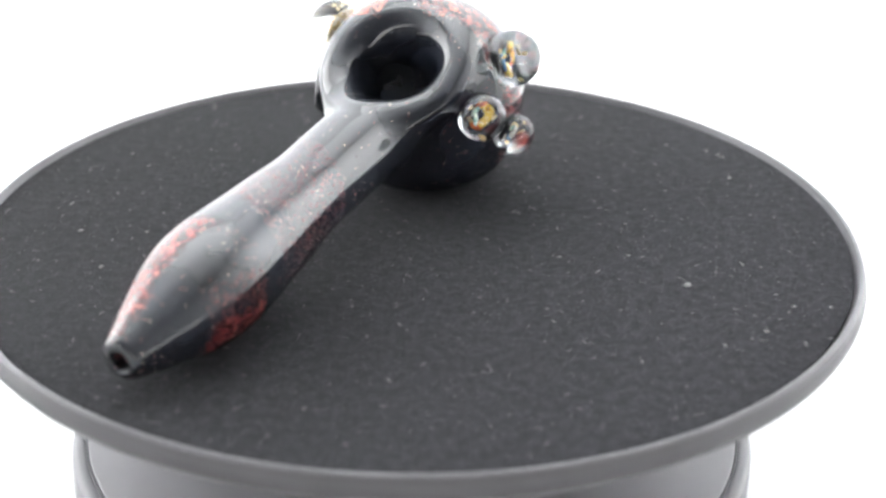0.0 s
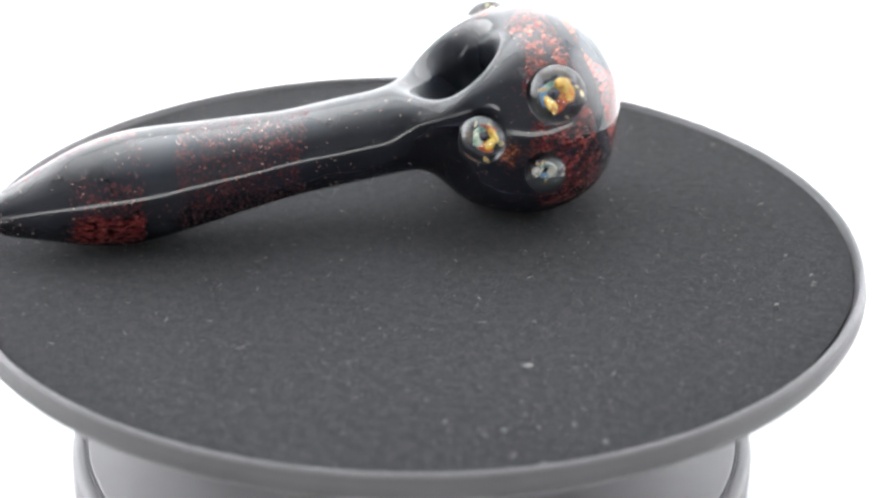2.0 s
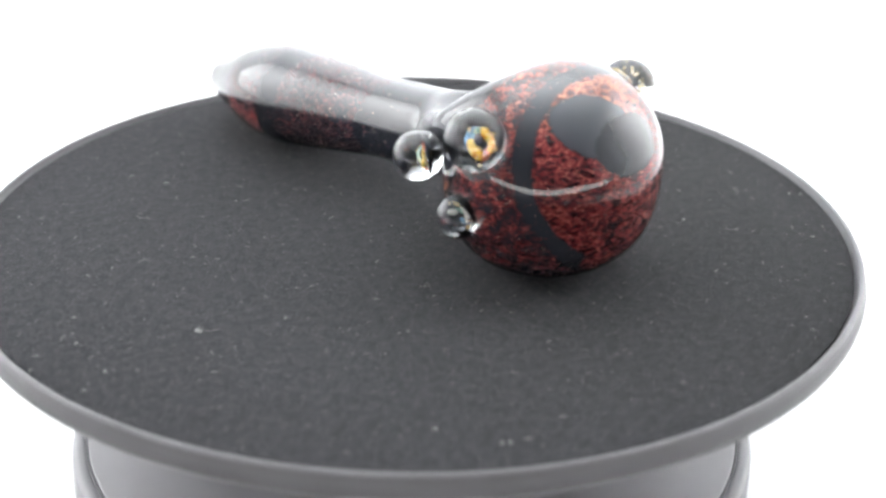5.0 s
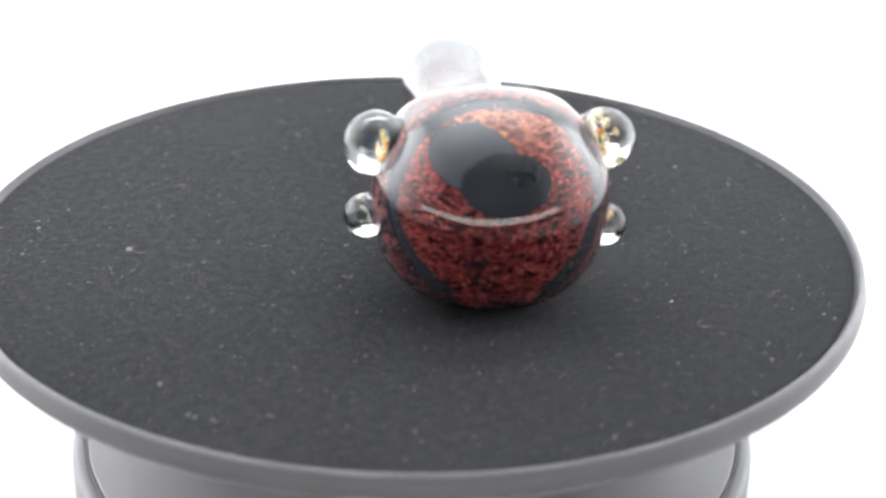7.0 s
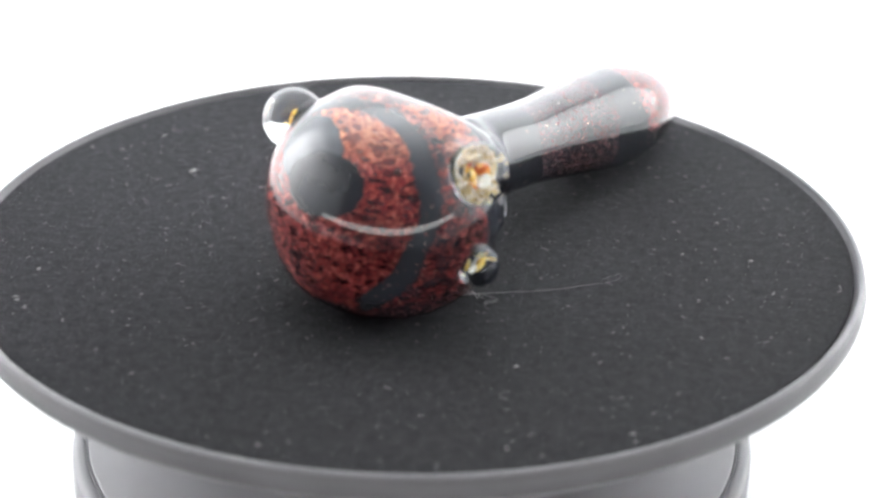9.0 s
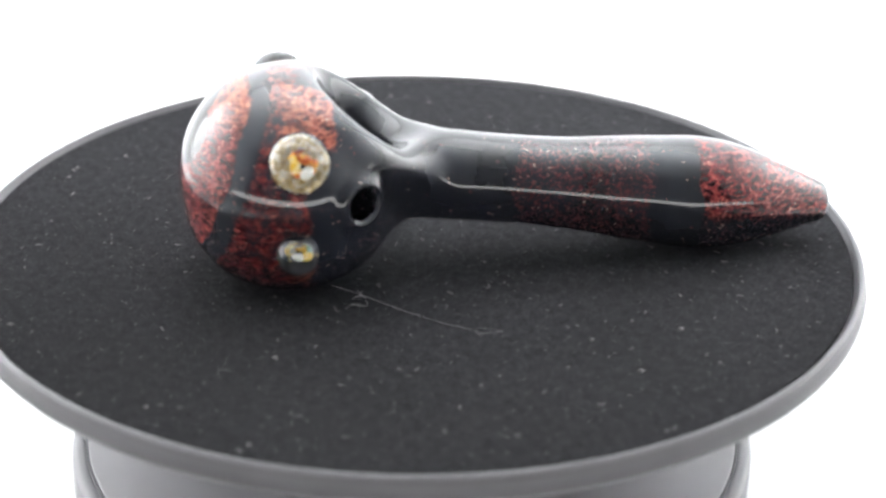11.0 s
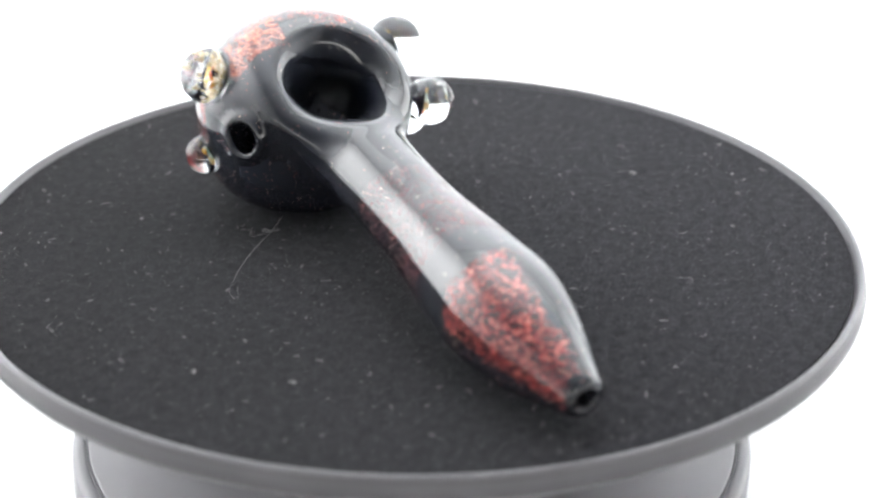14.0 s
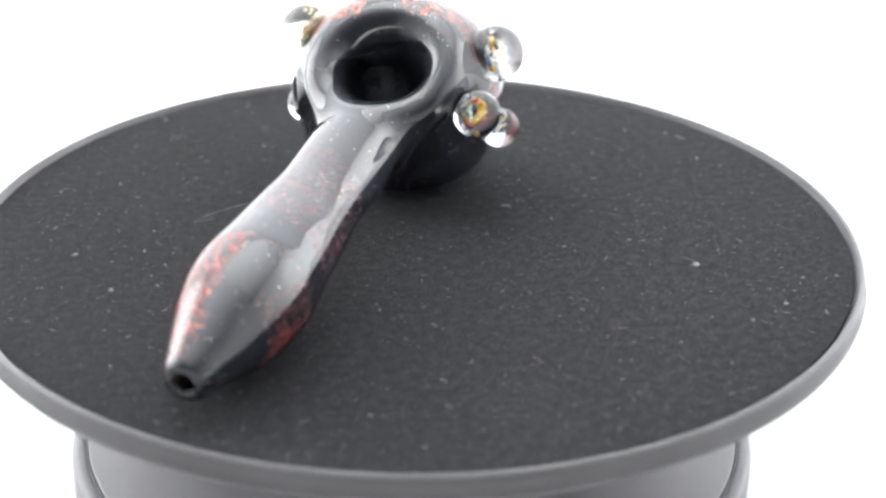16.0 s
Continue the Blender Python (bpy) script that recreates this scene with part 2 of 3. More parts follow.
# ---- the turntable ----
def turntable():
    top = tagged(new("turntable"), "grey plastic display turntable with a black felt top", "turntable")
    # base: a wide foot with a raised ring, a dark joint and a flat deck, and the column up to the platter
    foot = [(0.0, -0.0795), (0.0795, -0.0795)] + arc(0.0785, -0.0785, 0.001, -90, 0, 3) + arc(0.0775, -0.0505, 0.0020, 0, 90, 5) + [(0.0766, -0.0484), (0.0763, -0.0487)]
    foot = [(r * 1.010, z) for r, z in foot]
    part("base_ring", lathe(bmesh.new(), foot), BASE, top).location.z = H
    part("base_groove", lathe(bmesh.new(), [(0.0771, -0.0500), (0.0771, -0.0482), (0.0765, -0.0482), (0.0765, -0.0500)], 160), GROOVE, top, "dark joint line").location.z = H
    deck = [(0.0765, -0.0505), (0.0765, -0.0480), (0.0761, -0.0477), (0.030, -0.0476), (0.028, -0.0470), (0.028, -0.0095), (0.0, -0.0095)]
    part("base_deck", lathe(bmesh.new(), deck), BASE, top).location.z = H
    # platter: lip with a rounded top, a fine step and a skirt under it
    lip = [(0.0, -0.0092), (0.0950, -0.0070), (0.0982, -0.0050), (0.0998, -0.0047), (0.1006, -0.0042), (0.1010, -0.0034), (0.1011, -0.0025), (0.1010, -0.0016), (0.1008, -0.0010),
           (0.1007, -0.0007), (0.1006, -0.0005), (0.1006, -0.0003), (0.1005, 0.0002), (0.1003, 0.0006), (0.1000, 0.0009), (0.0996, 0.0010), (0.0992, 0.0009), (0.0990, 0.0005), (0.0988, -0.0008), (0.0, -0.0008)]
    platter = part("platter", lathe(bmesh.new(), lip, 240), RIM, top, "round grey plastic platter with a raised lip")
    pad = [(0.0, -0.0007), (0.0981, -0.0007), (0.0981, -0.0002), (0.0977, 0.0), (0.060, 0.0), (0.030, 0.0), (0.0, 0.0)]
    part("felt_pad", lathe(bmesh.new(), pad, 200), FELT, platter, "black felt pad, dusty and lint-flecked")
    # lint: pale flecks and short fibres caught in the felt
    rnd = random.Random(5)
    bm = bmesh.new()
    for k in range(2200):
        r, a = 0.0955 * math.sqrt(rnd.random()), rnd.uniform(0, 2 * math.pi)
        size = rnd.choice((0.7, 0.7, 0.8, 1, 1, 1.3, 1.8)) * rnd.uniform(0.00005, 0.00010)
        long = size * rnd.choice((1, 1.5, 2.5, 4.0, 7.0))
        m = pose(r * math.cos(a), r * math.sin(a), 0.00004, rnd.uniform(-12, 12), rnd.uniform(-12, 12), rnd.uniform(0, 360)) @ Matrix.Diagonal((long, size, size * 0.6, 1))
        bmesh.ops.create_icosphere(bm, subdivisions=1, radius=1.0, matrix=m)
    fleck = part("lint", bm, LINT, platter, "pale lint flecks caught in the felt")
    tagged(fleck, kind="stuff")
    for x, y, size, turn in FLECKS:
        bm = bmesh.new()
        bmesh.ops.create_icosphere(bm, subdivisions=1, radius=1.0, matrix=pose(x, y, 0.00015, 0, 0, turn) @ Matrix.Diagonal((size, size * 0.6, 0.0002, 1)))
        part("fleck", bm, LINT, platter)
    for k, (x, y, size, turn) in enumerate(CURLS):
        curve = bpy.data.curves.new("curled_fibre", "CURVE")
        curve.dimensions, curve.bevel_depth, curve.bevel_resolution = "3D", 0.00005, 1
        sp = curve.splines.new("NURBS")
        sp.points.add(7)
        sp.use_endpoint_u, sp.order_u = True, 3
        for i, p in enumerate(sp.points):
            a, r = 0.75 * i + 0.5 * k, size * (0.25 + 0.12 * i * (1 if k % 2 else 0.6))
            p.co = (r * math.cos(a), r * 0.7 * math.sin(a) + 0.1 * size * i, 0.0002 + 0.0001 * (i % 3), 1)
        curve.materials.append(LINT)
        ob = new("curled_fibre", curve)
        ob.parent = platter
        ob.matrix_local = pose(x, y, 0, 0, 0, turn)
    return top, platter


FLECKS = [(0.0595, -0.0235, 0.0013, 70), (0.0807, -0.0327, 0.0006, 15), (0.0733, -0.0437, 0.0006, 0), (0.0860, -0.0463, 0.0005, 40), (0.0754, 0.0485, 0.0006, 30),
          (-0.0560, 0.0779, 0.0006, 20), (0.0640, -0.0498, 0.0007, 80), (0.0885, -0.0327, 0.0006, 120), (0.0763, 0.0341, 0.0007, 80), (0.0762, 0.0472, 0.0007, 10),
          (0.0113, 0.0925, 0.0006, 60), (0.0478, -0.0096, 0.0006, 10), (0.0486, 0.0066, 0.0004, 0), (-0.0087, 0.0420, 0.0005, 0), (0.0173, 0.0474, 0.0004, 50),
          (-0.0552, 0.0754, 0.0006, 0), (-0.0331, 0.0847, 0.0006, 110), (-0.0676, -0.0194, 0.0010, 100), (-0.0757, -0.0013, 0.0008, 40), (-0.0606, -0.0015, 0.0006, 60),
          (-0.0458, -0.0053, 0.0005, 30), (0.0466, -0.0571, 0.0006, 90), (-0.0308, 0.0552, 0.0006, 20)]
# short curled fibres: place, size and turn
CURLS = [(0.0237, 0.0113, 0.0022, 20), (0.0242, 0.0120, 0.0016, 130), (-0.0208, 0.0300, 0.0030, 70), (0.0590, -0.0231, 0.0024, 75), (-0.0505, 0.0638, 0.0020, 150),
         (-0.0302, 0.0655, 0.0018, 20), (0.0360, -0.0480, 0.0020, 200), (0.0150, -0.0620, 0.0018, 310)]


# ---- the pipe: one skin drawn round a field of distances ----
def surface_net(field, lo, hi, cell):
    """The zero surface of field(x, y, z), as vertices and quads (naive surface nets)."""
    n = [int(math.ceil((b - a) / cell)) + 1 for a, b in zip(lo, hi)]
    ax = [lo[i] + cell * np.arange(n[i]) for i in range(3)]
    X, Y, Z = np.meshgrid(*ax, indexing="ij")
    f = field(X, Y, Z)
    neg = f < 0
    total = np.zeros([k - 1 for k in n] + [3])
    count = np.zeros([k - 1 for k in n])
    corners = [(i, j, k) for i in (0, 1) for j in (0, 1) for k in (0, 1)]

    def sub(arr, c):
        return arr[c[0]:n[0] - 1 + c[0], c[1]:n[1] - 1 + c[1], c[2]:n[2] - 1 + c[2]]

    for a in corners:
        for axis in range(3):
            if a[axis]:
                continue
            b = list(a)
            b[axis] = 1
            fa, fb = sub(f, a), sub(f, b)
            cross = (fa < 0) != (fb < 0)
            with np.errstate(divide="ignore", invalid="ignore"):
                w = np.where(cross, fa / (fa - fb), 0.0)
            count += cross
            for d in range(3):
                total[..., d] += np.where(cross, a[d] + (w if d == axis else 0.0), 0.0)
    live = count > 0
    index = -np.ones(live.shape, int)
    index[live] = np.arange(live.sum())
    pts = total[live] / count[live][:, None]
    base = np.argwhere(live)
    verts = np.array(lo) + cell * (base + pts)
    quads = []
    for axis in range(3):
        b, c = (axis + 1) % 3, (axis + 2) % 3
        sl0, sl1 = [slice(1, -1)] * 3, [slice(1, -1)] * 3
        sl0[axis], sl1[axis] = slice(0, -1), slice(1, None)
        s0, s1 = neg[tuple(sl0)], neg[tuple(sl1)]
        e = np.argwhere(s0 != s1)
        up = s0[tuple(e.T)]
        start = np.ones(3, int)
        start[axis] = 0
        e = e + start
        db, dc = np.eye(3, dtype=int)[b], np.eye(3, dtype=int)[c]
        ids = [index[tuple((e - o).T)] for o in (db + dc, dc, 0 * db, db)]
        q = np.stack(ids, 1)
        q[~up] = q[~up][:, ::-1]
        quads.append(q)
    quads = np.concatenate(quads)
    quads = quads[(quads >= 0).all(1)]
    def settle(v):                          # draws the vertices onto the surface
        for _ in range(3):
            h = cell * 0.25
            x, y, z = v.T
            d = field(x, y, z)
            g = np.stack([field(x + h, y, z) - field(x - h, y, z), field(x, y + h, z) - field(x, y - h, z), field(x, y, z + h) - field(x, y, z - h)], 1) / (2 * h)
            v = v - np.clip(d / np.maximum((g * g).sum(1), 0.05), -cell, cell)[:, None] * g
        return v

    verts = settle(verts)
    for _ in range(2):                      # relax the net, then draw it back
        total, count = np.zeros_like(verts), np.zeros(len(verts))
        for a, b in ((0, 1), (1, 2), (2, 3), (3, 0)):
            for p, q in ((a, b), (b, a)):
                np.add.at(total, quads[:, p], verts[quads[:, q]])
                np.add.at(count, quads[:, p], 1)
        verts = settle(total / np.maximum(count, 1)[:, None])
    return verts, quads


def smin(a, b, k):
    h = np.clip(0.5 + 0.5 * (b - a) / k, 0, 1)
    return b + (a - b) * h - k * h * (1 - h)


def smax(a, b, k):
    return -smin(-a, -b, k)


# The pipe's own space, in millimetres: x from the bowl to the mouthpiece, z up, the bowl over the origin.
BOWL, BOWL_AXES = (-0.8, -0.2, 23.8), (23.1, 24.9, 24.0)
STEM_A, STEM_B = np.array((119.7, 1.2, 8.8)), np.array((20.0, 1.2, 21.8))
STEM_R = ([0, 6, 13, 21, 31, 43, 66, 101.5], [4.0, 6.3, 8.8, 11.4, 12.7, 11.7, 9.6, 9.9])
MOUTH, LEAN = np.array((14.8, 0.9, 34.6)), radians(33.0)
CARB, CARB_WAY = np.array((12.6, -20.9, 24.0)), np.array((0.50, -0.86, 0.08))
MARBLES = [((-1.2, 23.4, 34.8), 6.6), ((15.6, 24.2, 26.2), 5.4), ((1.2, 25.6, 17.4), 4.6), ((-0.4, -23.4, 34.8), 6.3), ((-1.2, -24.6, 15.6), 4.4)]
STEM_WAY = (STEM_B - STEM_A) / np.linalg.norm(STEM_B - STEM_A)
_s = np.linspace(-5, 110, 461)
_r = np.convolve(np.pad(np.interp(_s, *STEM_R), 20, mode="edge"), np.ones(41) / 41, "valid")
_r = np.where(_s < 3.9, np.minimum(_r, np.interp(_s, [0, 0.8, 4], [3.6, 4.3, 5.6])), _r)


def pipe_field(x, y, z):
    c, a = BOWL, BOWL_AXES
    up = (z - c[2]) / np.where(z > c[2], a[2] - 1.5, a[2])
    p = 2.0 + 0.55 * np.clip(-up / 0.5, 0, 1)          # fuller towards its flattened foot
    q = ((((x - c[0]) / a[0]) ** 2 + ((y - c[1]) / a[1]) ** 2) ** (p / 2) + np.abs(up) ** p) ** (1 / p)
    bowl = (q - 1) * 23.5
    n = (math.sin(LEAN), 0.0, math.cos(LEAN))
    cut = (x - MOUTH[0]) * n[0] + (z - MOUTH[2]) * n[2] - 2.4
    bowl = smax(bowl, cut, 3.0)
    # a thick rounded roll of glass round the mouth
    wx, wy, wz = x - MOUTH[0], y - MOUTH[1], z - MOUTH[2]
    over, along = wx * n[0] + wz * n[2], wx * n[2] - wz * n[0]
    bowl = smin(bowl, np.hypot(np.hypot(along, wy) - 14.6, over + 2.9) - 3.6, 4.0)
    dx, dy, dz = x - STEM_A[0], y - STEM_A[1], z - STEM_A[2]
    s = dx * STEM_WAY[0] + dy * STEM_WAY[1] + dz * STEM_WAY[2]
    rad = np.sqrt(np.maximum(dx * dx + dy * dy + dz * dz - s * s, 0))
    stem = smax(smax(rad - np.interp(s, _s, _r), -s, 1.2), s - 101.0, 2.0)
    body = smin(bowl, stem, 7.0)
    # the chamber sinks square to the slanted mouth
    ex, ey, ez = x - MOUTH[0], y - MOUTH[1], z - MOUTH[2]
    w = ex * n[0] + ez * n[2]
    u = ex * n[2] - ez * n[0]
    chamber = np.sqrt((u / 0.90) ** 2 + ey ** 2 + (np.minimum(w + 9.0, 0.0) * 0.9) ** 2) - 9.0 - 0.85 * 0.5 * (w + 2.6 + np.sqrt((w + 2.6) ** 2 + 4.0))
    body = smax(body, -chamber, 2.6)
    hx, hy, hz = x - CARB[0], y - CARB[1], z - CARB[2]
    t = hx * CARB_WAY[0] + hy * CARB_WAY[1] + hz * CARB_WAY[2]
    hole = np.sqrt(np.maximum(hx * hx + hy * hy + hz * hz - t * t, 0)) - 3.3
    ring = np.sqrt((np.sqrt(np.maximum(hx * hx + hy * hy + hz * hz - t * t, 0)) - 4.2) ** 2 + (t + 0.8) ** 2) - 0.9
    body = smin(body, ring, 2.4)
    body = smax(body, -np.maximum(hole, -t - 9.0), 0.8)
    for (mx, my, mz), r in MARBLES:         # sockets in which the marbles are fused
        ox, oy, oz = mx - 2.0, my, mz - 23.4
        f = 0.40 * r / math.sqrt(ox * ox + oy * oy + oz * oz)
        body = smax(body, 0.88 * r - np.sqrt((x - mx - f * ox) ** 2 + (y - my - f * oy) ** 2 + (z - mz - f * oz) ** 2), 0.5)
    bore = np.maximum(rad - 1.9, s - 14.0)
    wave = np.sin(x * 0.31 + 0.7) * np.sin(y * 0.27 + z * 0.22) + 0.6 * np.sin(x * 0.13 - z * 0.35 + 2.0) * np.sin(y * 0.41 + 1.0)
    return smax(body, -bore, 0.9) + 0.05 * wave


def soft(x, a, b):
    t = np.clip((x - a) / (b - a), 0, 1)
    return t * t * (3 - 2 * t)


def band(x, a, b, edge):
    return soft(x, a - edge, a + edge) * (1 - soft(x, b - edge, b + edge))


def foil_maps(v):
    """Where the foil lies under the skin: cover, goldness and smoky clear glass, by place on the pipe."""
    x, y, z = v.T
    wob = np.array([noise.noise(Vector(p) * 0.11) for p in v]) * 3.0
    fine = np.array([noise.noise(Vector(p) * 0.45) for p in v])
    phi = np.degrees(np.arctan2(z - (21.8 - (x - 20.0) * 0.138), y))       # 90 is the top of the stem
    twist = (np.abs(phi) - 90.0) * 0.04
    cover = 0.33 * band(x + twist + wob * 0.5, 49, 79, 0.8)
    cover = np.maximum(cover, 0.10 * band(x + wob, 28, 47, 2.0))
    cover = np.maximum(cover, 0.06)
    half = soft(-y - wob * 0.7 - fine * 1.2, -3.5, 0.5)
    bulb = band(x + wob * 0.4 + fine * 0.8, 87.5, 118.6, 0.7) * (half + (1 - half) * (soft(-z, -12.5, -8.5) * (1 - soft(x, 99, 107)) + 0.12 + 0.40 * (1 - soft(x + wob, 100, 106)) * (1 - soft(z, 17, 21)) + 0.25 * band(x + wob, 86, 92, 1.5) * soft(z, 18, 22)))
    # shade on the bulb's underside is painted in as thinner foil
    under = soft(-(z - (21.8 - (x - 20.0) * 0.138)), -1.5, 1.5) * half
    cover = np.maximum(cover, 0.66 * bulb * (1 - 0.66 * under))
    # bowl: a sparse veil by the neck, a crumpled foil round the front half, and dark stripes between
    bowl = 1 - soft(x, 20, 26)
    veil = 0.13 * bowl
    stripe = x + 11.8 - 0.33 * (z - 29.0) + wob * 0.35
    reach = np.where(y > 0, 5.0 - 0.25 * np.maximum(20 - z, 0), 1.5)
    side = soft(stripe, 0.6, 1.6) * (1 - soft(x + wob * 0.8, reach - 1.5, reach + 1.5)) * (0.5 + 0.4 * soft(fine, -0.4, 0.5))
    shoulder = soft(z, 34.5, 37) * band(y + wob * 0.4, -22.0, -7.0, 1.0) * band(x + wob * 0.3, -3.0, 7.5, 0.8)
    eye = np.hypot((y + 1.4) / 8.9, (z - 33.4) / 5.7) + fine * 0.07 + wob * 0.012
    low = (1 - soft(np.abs(y), 6.5, 10.5)) * (1 - soft(z, 16, 22)) * (1 - soft(x, -12, -6))
    face = np.maximum(1 - soft(stripe, -2.9, -1.9), low)
    disc = np.hypot((y - 5.0) / 8.8, (z - 37.8) / 5.2) + fine * 0.06 + wob * 0.012
    crescent = (1 - soft(disc, 0.92, 1.06)) * soft(eye, 0.96, 1.04)
    lens = face * (1 - band(eye, -1.0, 1.0, 0.04)) * (1 - 0.97 * crescent)
    gap = (1 - 0.50 * band(y + wob * 1.5 - 0.5 * (z - 12.0), -3.0, 7.5, 2.5) * (1 - soft(z, 19, 25))) * (1 - 0.5 * (1 - soft(z + wob, 5, 9)))
    cover = np.maximum.reduce([cover, veil, 0.74 * side * bowl, 1.1 * lens * gap, 0.95 * shoulder])
    dust = np.exp(-((x - 8.8) ** 2 + (y - 22.5) ** 2 + (z - 21.0) ** 2) / 16.0) + 0.8 * np.exp(-((x - 1.0) ** 2 + (y + 22.5) ** 2 + (z - 10.0) ** 2) / 9.0)
    cover = np.maximum(cover, 0.6 * dust)
    cover = cover * (1 - 0.45 * (1 - soft(z, 2, 9)) * bowl)
    ex, ez = x - MOUTH[0], z - MOUTH[2]
    inner = np.hypot((ex * math.cos(LEAN) - ez * math.sin(LEAN)) / 0.9, y - MOUTH[1])
    cover = cover * (1 - 0.93 * (1 - soft(inner, 11.9, 13.2)) * soft(ex * math.sin(LEAN) + ez * math.cos(LEAN), -24, -21))
    cover = cover * (1 - face * np.maximum(band(eye, -1.0, 1.0, 0.04), crescent))
    for centre, r in MARBLES:
        cover = cover * soft(np.linalg.norm(v - np.array(centre), axis=1) / r, 0.75, 1.0)
    golden = np.clip(0.6 * soft(z, 37, 43) * (1 - soft(x, -12, -4)) + 0.2 * side * soft(z, 33, 42) + dust + 0.30 * shoulder, 0, 1)
    smoke = np.clip(0.06 * band(x + wob * 0.3, 79.5, 87.5, 0.8) + 0.8 * face * crescent + 0.18 * band(stripe, -2.3, 1.0, 0.4) * bowl * (1 - low), 0, 1)
    return cover, golden, smoke


def net_mesh(name, field, low, high, cell, material):
    verts, quads = surface_net(field, low, high, cell)
    me = bpy.data.meshes.new(name)
    me.from_pydata((verts * 0.001).tolist(), [], quads.tolist())
    me.polygons.foreach_set("use_smooth", np.ones(len(me.polygons), bool))
    me.materials.append(material)
    me.update()
    return me


def glass_pipe():
    pipe = tagged(new("glass_pipe"), "black glass spoon pipe with red dichroic foil and clear marbles", "glass pipe")
    low, high = (-28.0, -30.0, -2.0), (125.0, 30.0, 52.0)
    me = net_mesh("body", pipe_field, low, high, 0.60, PIPE)
    verts = np.empty(len(me.vertices) * 3)
    me.vertices.foreach_get("co", verts)
    for name, values in zip(("foil", "gold", "smoke"), foil_maps(verts.reshape(-1, 3) * 1000.0)):
        me.attributes.new(name, "FLOAT", "POINT").data.foreach_set("value", values.astype(np.float32))
    body = new("body", me)
    body.parent = pipe
    tagged(body, "polished black glass with crumpled red dichroic foil under its skin")
    for i, ((x, y, z), r) in enumerate(MARBLES):
        marble(pipe, Vector((x, y, z)) * 0.001, r * 0.001, i)
    return pipe


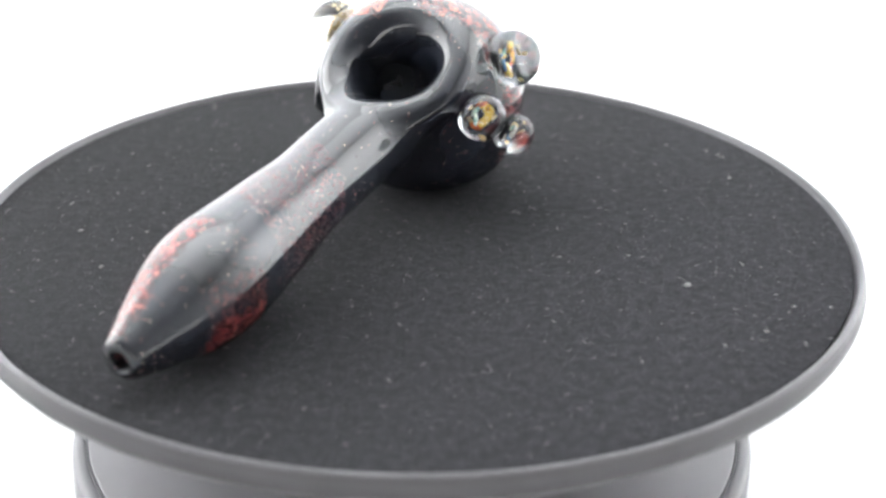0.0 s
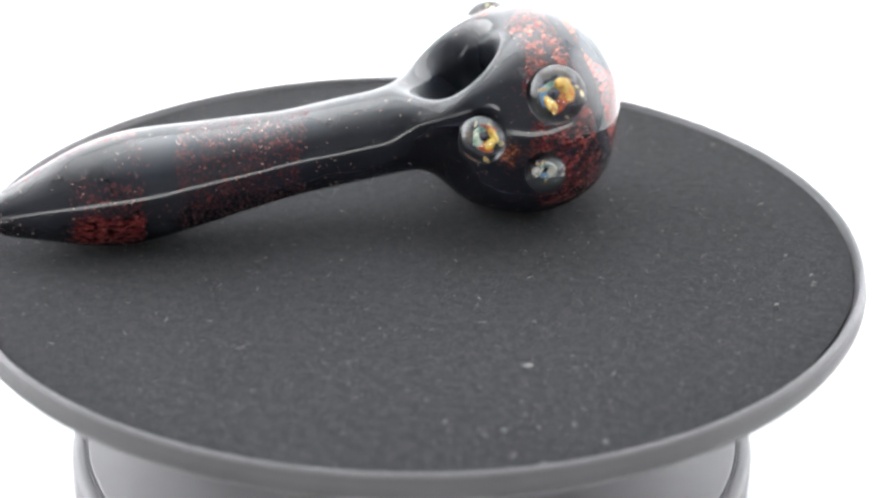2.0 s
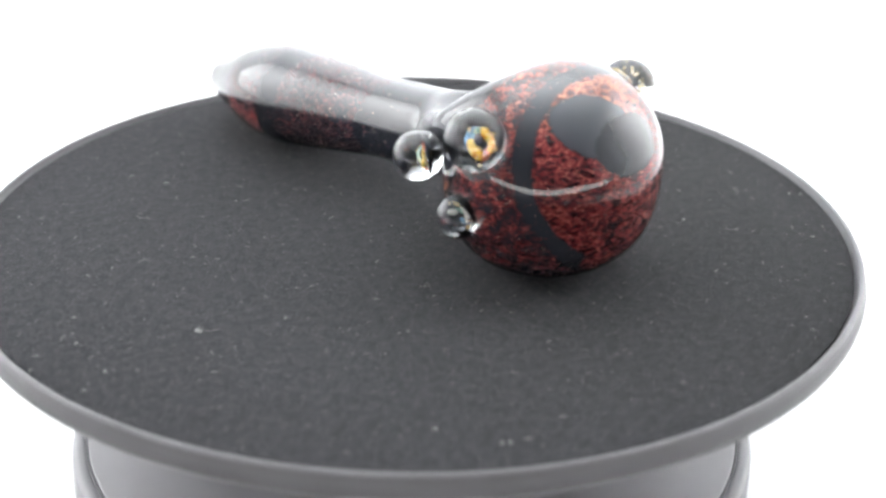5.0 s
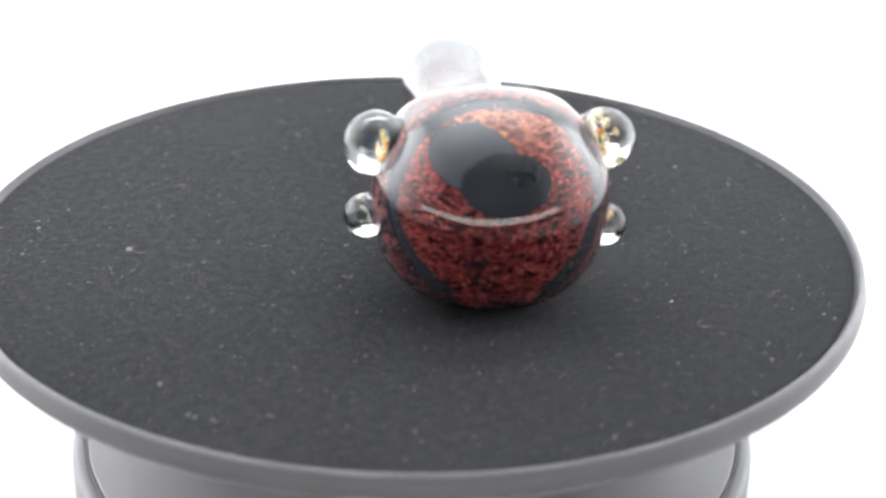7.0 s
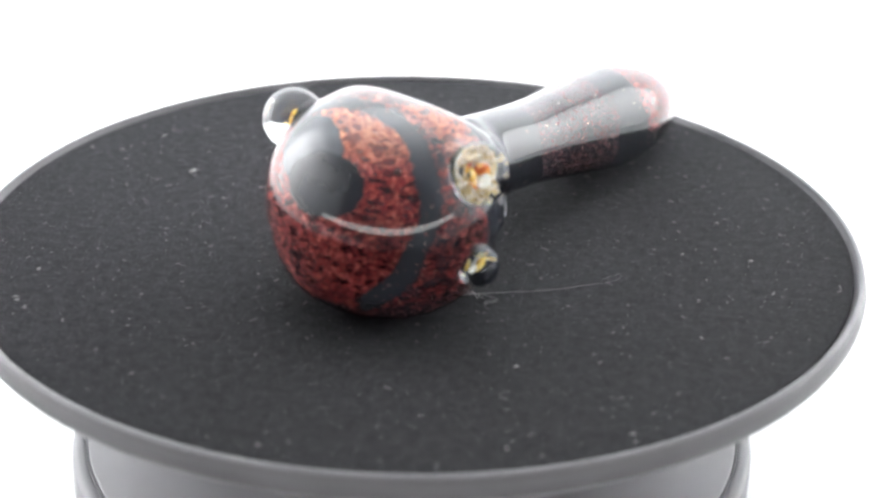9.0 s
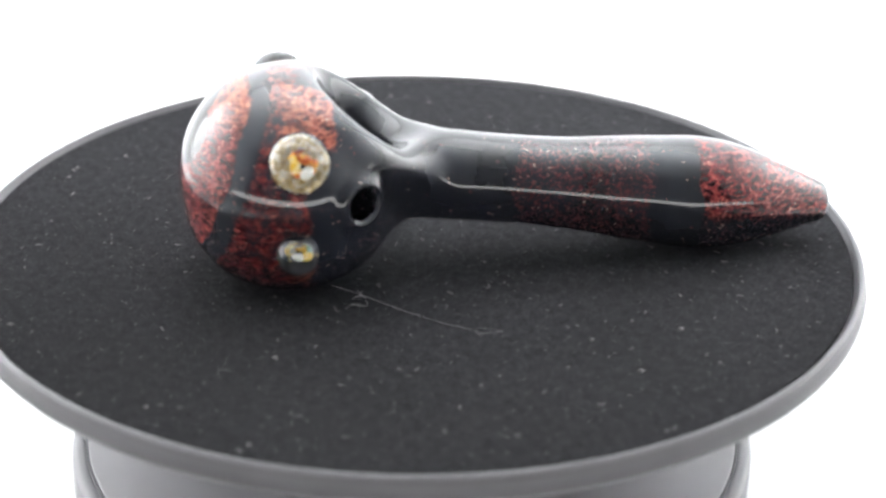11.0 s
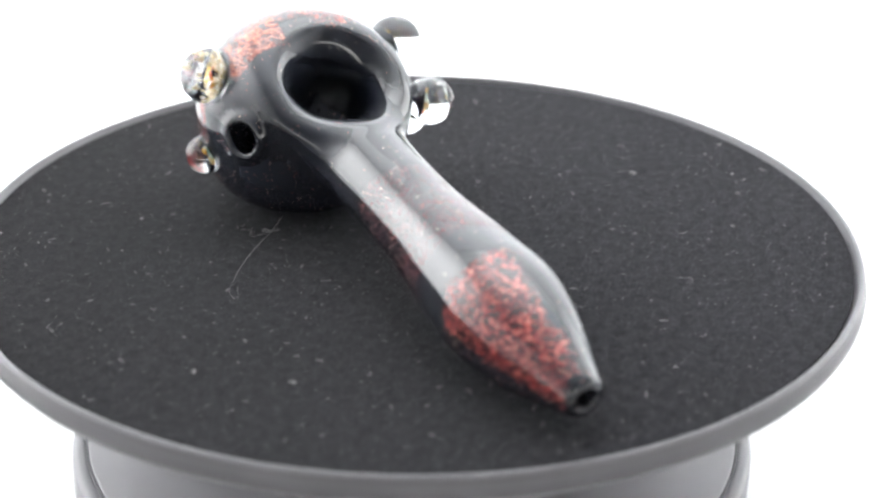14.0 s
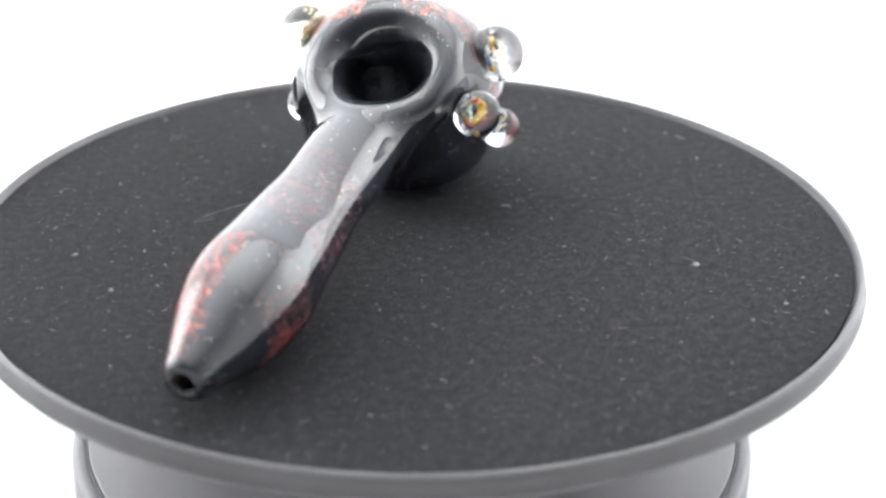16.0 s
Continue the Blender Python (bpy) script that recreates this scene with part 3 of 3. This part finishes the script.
def marble(pipe, at, r, i):
    """A clear glass marble fused to the bowl, with a little flower of coloured glass inside."""
    out = (at - Vector((0.002, 0, 0.0234))).normalized()
    out = (out + Vector((0, 0, -0.25))).normalized()
    turn = out.to_track_quat("Z", "Y").to_matrix().to_4x4()
    bm = bmesh.new()
    bmesh.ops.create_uvsphere(bm, u_segments=40, v_segments=24, radius=r)
    for v in bm.verts:                              # the foot spreads where it melts into the bowl
        if v.co.z < -0.45 * r:
            v.co.xy *= 1.0 + 0.5 * (-v.co.z / r - 0.45)
    ball = part("marble", bm, CLEAR, pipe, "clear glass marble")
    ball.matrix_local = Matrix.Translation(at) @ turn
    rnd = random.Random(20 + i)
    # dark backing where the marble was fused on
    bm = bmesh.new()
    cup = [(0.0, -0.80 * r)] + [(r * 0.80 * math.sin(radians(a)), -r * 0.80 * math.cos(radians(a))) for a in range(8, 53 if i == 3 else 46, 6)] + \
          [(r * 0.76 * math.sin(radians(a)), -r * 0.76 * math.cos(radians(a))) for a in range(49 if i == 3 else 42, 0, -7)] + [(0.0, -0.76 * r)]
    lathe(bm, cup, 28)
    for v in bm.verts:
        v.co *= 1 + rnd.uniform(-0.05, 0.05)
        v.co.z += 0.34 * r
    part("backing", bm, CRYSTAL if i == 3 else INK, ball, "pale gold crystal backing" if i == 3 else "dark glass backing")
    # crumpled foil flakes, floating round the flower
    bm = bmesh.new()
    for k in range((12, 16, 8, 90, 18)[i]):
        a, b = rnd.uniform(0, 2 * math.pi), rnd.uniform(14, 74 if i == 3 else 62)
        d = r * rnd.uniform(0.58, 0.80)
        m = Matrix.Translation((d * math.sin(radians(b)) * math.cos(a), d * math.sin(radians(b)) * math.sin(a), -d * math.cos(radians(b)) + 0.38 * r)) \
            @ pose(0, 0, 0, rnd.uniform(0, 360), rnd.uniform(0, 360), rnd.uniform(0, 360)) @ Matrix.Diagonal((rnd.uniform(0.05, 0.12) * r, rnd.uniform(0.04, 0.07) * r, 0.012 * r, 1))
        bmesh.ops.create_icosphere(bm, subdivisions=1, radius=1.0, matrix=m)
    part("foil", bm, CRYSTAL if i == 3 else GOLD, ball, "crumpled gold foil flakes", smooth=False)
    # flower: petals round a dark heart on a short stalk
    bm = bmesh.new()
    lathe(bm, [(0.0, -0.62 * r), (0.10 * r, -0.60 * r), (0.08 * r, -0.3 * r), (0.15 * r, -0.12 * r), (0.10 * r, -0.07 * r), (0.0, -0.05 * r)], 20)
    part("heart", bm, INK, ball)
    tints = ((AMBER, YELLOW, MINT, BLUE, YELLOW, AMBER, MINT), (YELLOW, AMBER, MINT, MINT, AMBER, YELLOW, AMBER), (PALE, MINT, PALE, PALE, BLUE, PALE, MINT),
             (AMBER, AMBER, YELLOW, AMBER, PALE, AMBER, YELLOW), (YELLOW, PALE, YELLOW, PALE, YELLOW, MINT, PALE))[i]
    for k in range(6):
        bm = bmesh.new()
        bmesh.ops.create_uvsphere(bm, u_segments=14, v_segments=8, radius=1.0)
        m = pose(0, 0, 0, 0, 0, 60 * k + 20 * i + rnd.uniform(-9, 9)) @ pose(rnd.uniform(0.18, 0.31) * r, 0, rnd.uniform(-0.30, -0.06) * r, rnd.uniform(-10, 10), -20 + rnd.uniform(-10, 10), rnd.uniform(-15, 15)) \
            @ Matrix.Diagonal((rnd.uniform(0.12, 0.18) * r, rnd.uniform(0.20, 0.28) * r, 0.06 * r, 1))
        m = Matrix.Translation((0.05 * r, -0.04 * r, 0.05 * r)) @ Matrix.Scale(0.80 if i == 3 else 0.95, 4) @ m
        bmesh.ops.transform(bm, matrix=m, verts=bm.verts)
        part("petal", bm, tints[k], ball)


def hair():
    """A long pale fibre with a tangled end, lying on the felt beside the bowl."""
    curve = bpy.data.curves.new("fibre", "CURVE")
    curve.dimensions, curve.bevel_depth, curve.bevel_resolution = "3D", 0.00005, 1
    for line in HAIRS:
        sp = curve.splines.new("NURBS")
        sp.points.add(len(line) - 1)
        sp.use_endpoint_u = True
        sp.order_u = 3
        for k, (p, (x, y)) in enumerate(zip(sp.points, line)):
            p.co, p.radius = (x, y, 0.0003, 1), max(1.25 - 0.16 * k, 0.35)
    curve.materials.append(HAIR)
    ob = new("fibre", curve)
    return tagged(ob, "long pale hair-like fibre lying on the black felt", "fibre")


HAIRS = [[(-0.0115, 0.0295), (-0.0165, 0.0273), (-0.0202, 0.0262), (-0.0281, 0.0238), (-0.0365, 0.0206), (-0.0435, 0.0168), (-0.0472, 0.0146), (-0.0486, 0.0118), (-0.0470, 0.0116), (-0.0440, 0.0150)],
         [(-0.0207, 0.0305), (-0.0233, 0.0294), (-0.0230, 0.0279), (-0.0199, 0.0269), (-0.0164, 0.0263)],
         [(-0.0190, 0.0290), (-0.0180, 0.0268), (-0.0205, 0.0262), (-0.0284, 0.0236)],
         [(-0.0172, 0.0255), (-0.0188, 0.0272), (-0.0200, 0.0283)]]


# ---- build ----
tent()
TABLE, PLATTER = turntable()
THE_PIPE = glass_pipe()
THE_FIBRE = hair()

# the platter's turn, in degrees clockwise from above
TURN = [(0.0, 1.4), (0.5, 13.02), (1.0, 24.68), (1.5, 36.36), (2.0, 47.92), (2.5, 59.2), (3.0, 70.1), (3.5, 80.9), (4.2, 95.21), (5.2, 115.4), (6.3, 136.69),
        (7.0, 149.69), (7.5, 159.73), (8.0, 169.83), (8.5, 180.13), (9.2, 194.8), (10.2, 216.6), (11.3, 241.83), (12.0, 258.42), (12.5, 270.14), (13.0, 281.98),
        (13.5, 293.8), (14.0, 305.4), (14.5, 317.13), (15.0, 328.71), (15.5, 340.49), (16.0, 352.06)]
SLANT = Vector((-0.00242, 0.00020, 1.0)).normalized()      # the platter runs slightly out of true


def motions():
    slant = Vector((0, 0, 1)).rotation_difference(SLANT).to_matrix().to_4x4()
    spin = [(t, pose(0, 0, H, 0, 0, -a)) for t, a in TURN]
    walk(PLATTER, [(t, m @ slant) for t, m in spin])
    walk(THE_PIPE, [(t, m @ pose(0.0004, 0.0312, 0.0, 0, 0, -117.1)) for t, m in spin])
    walk(THE_FIBRE, [(t, m @ slant) for t, m in spin])


motions()
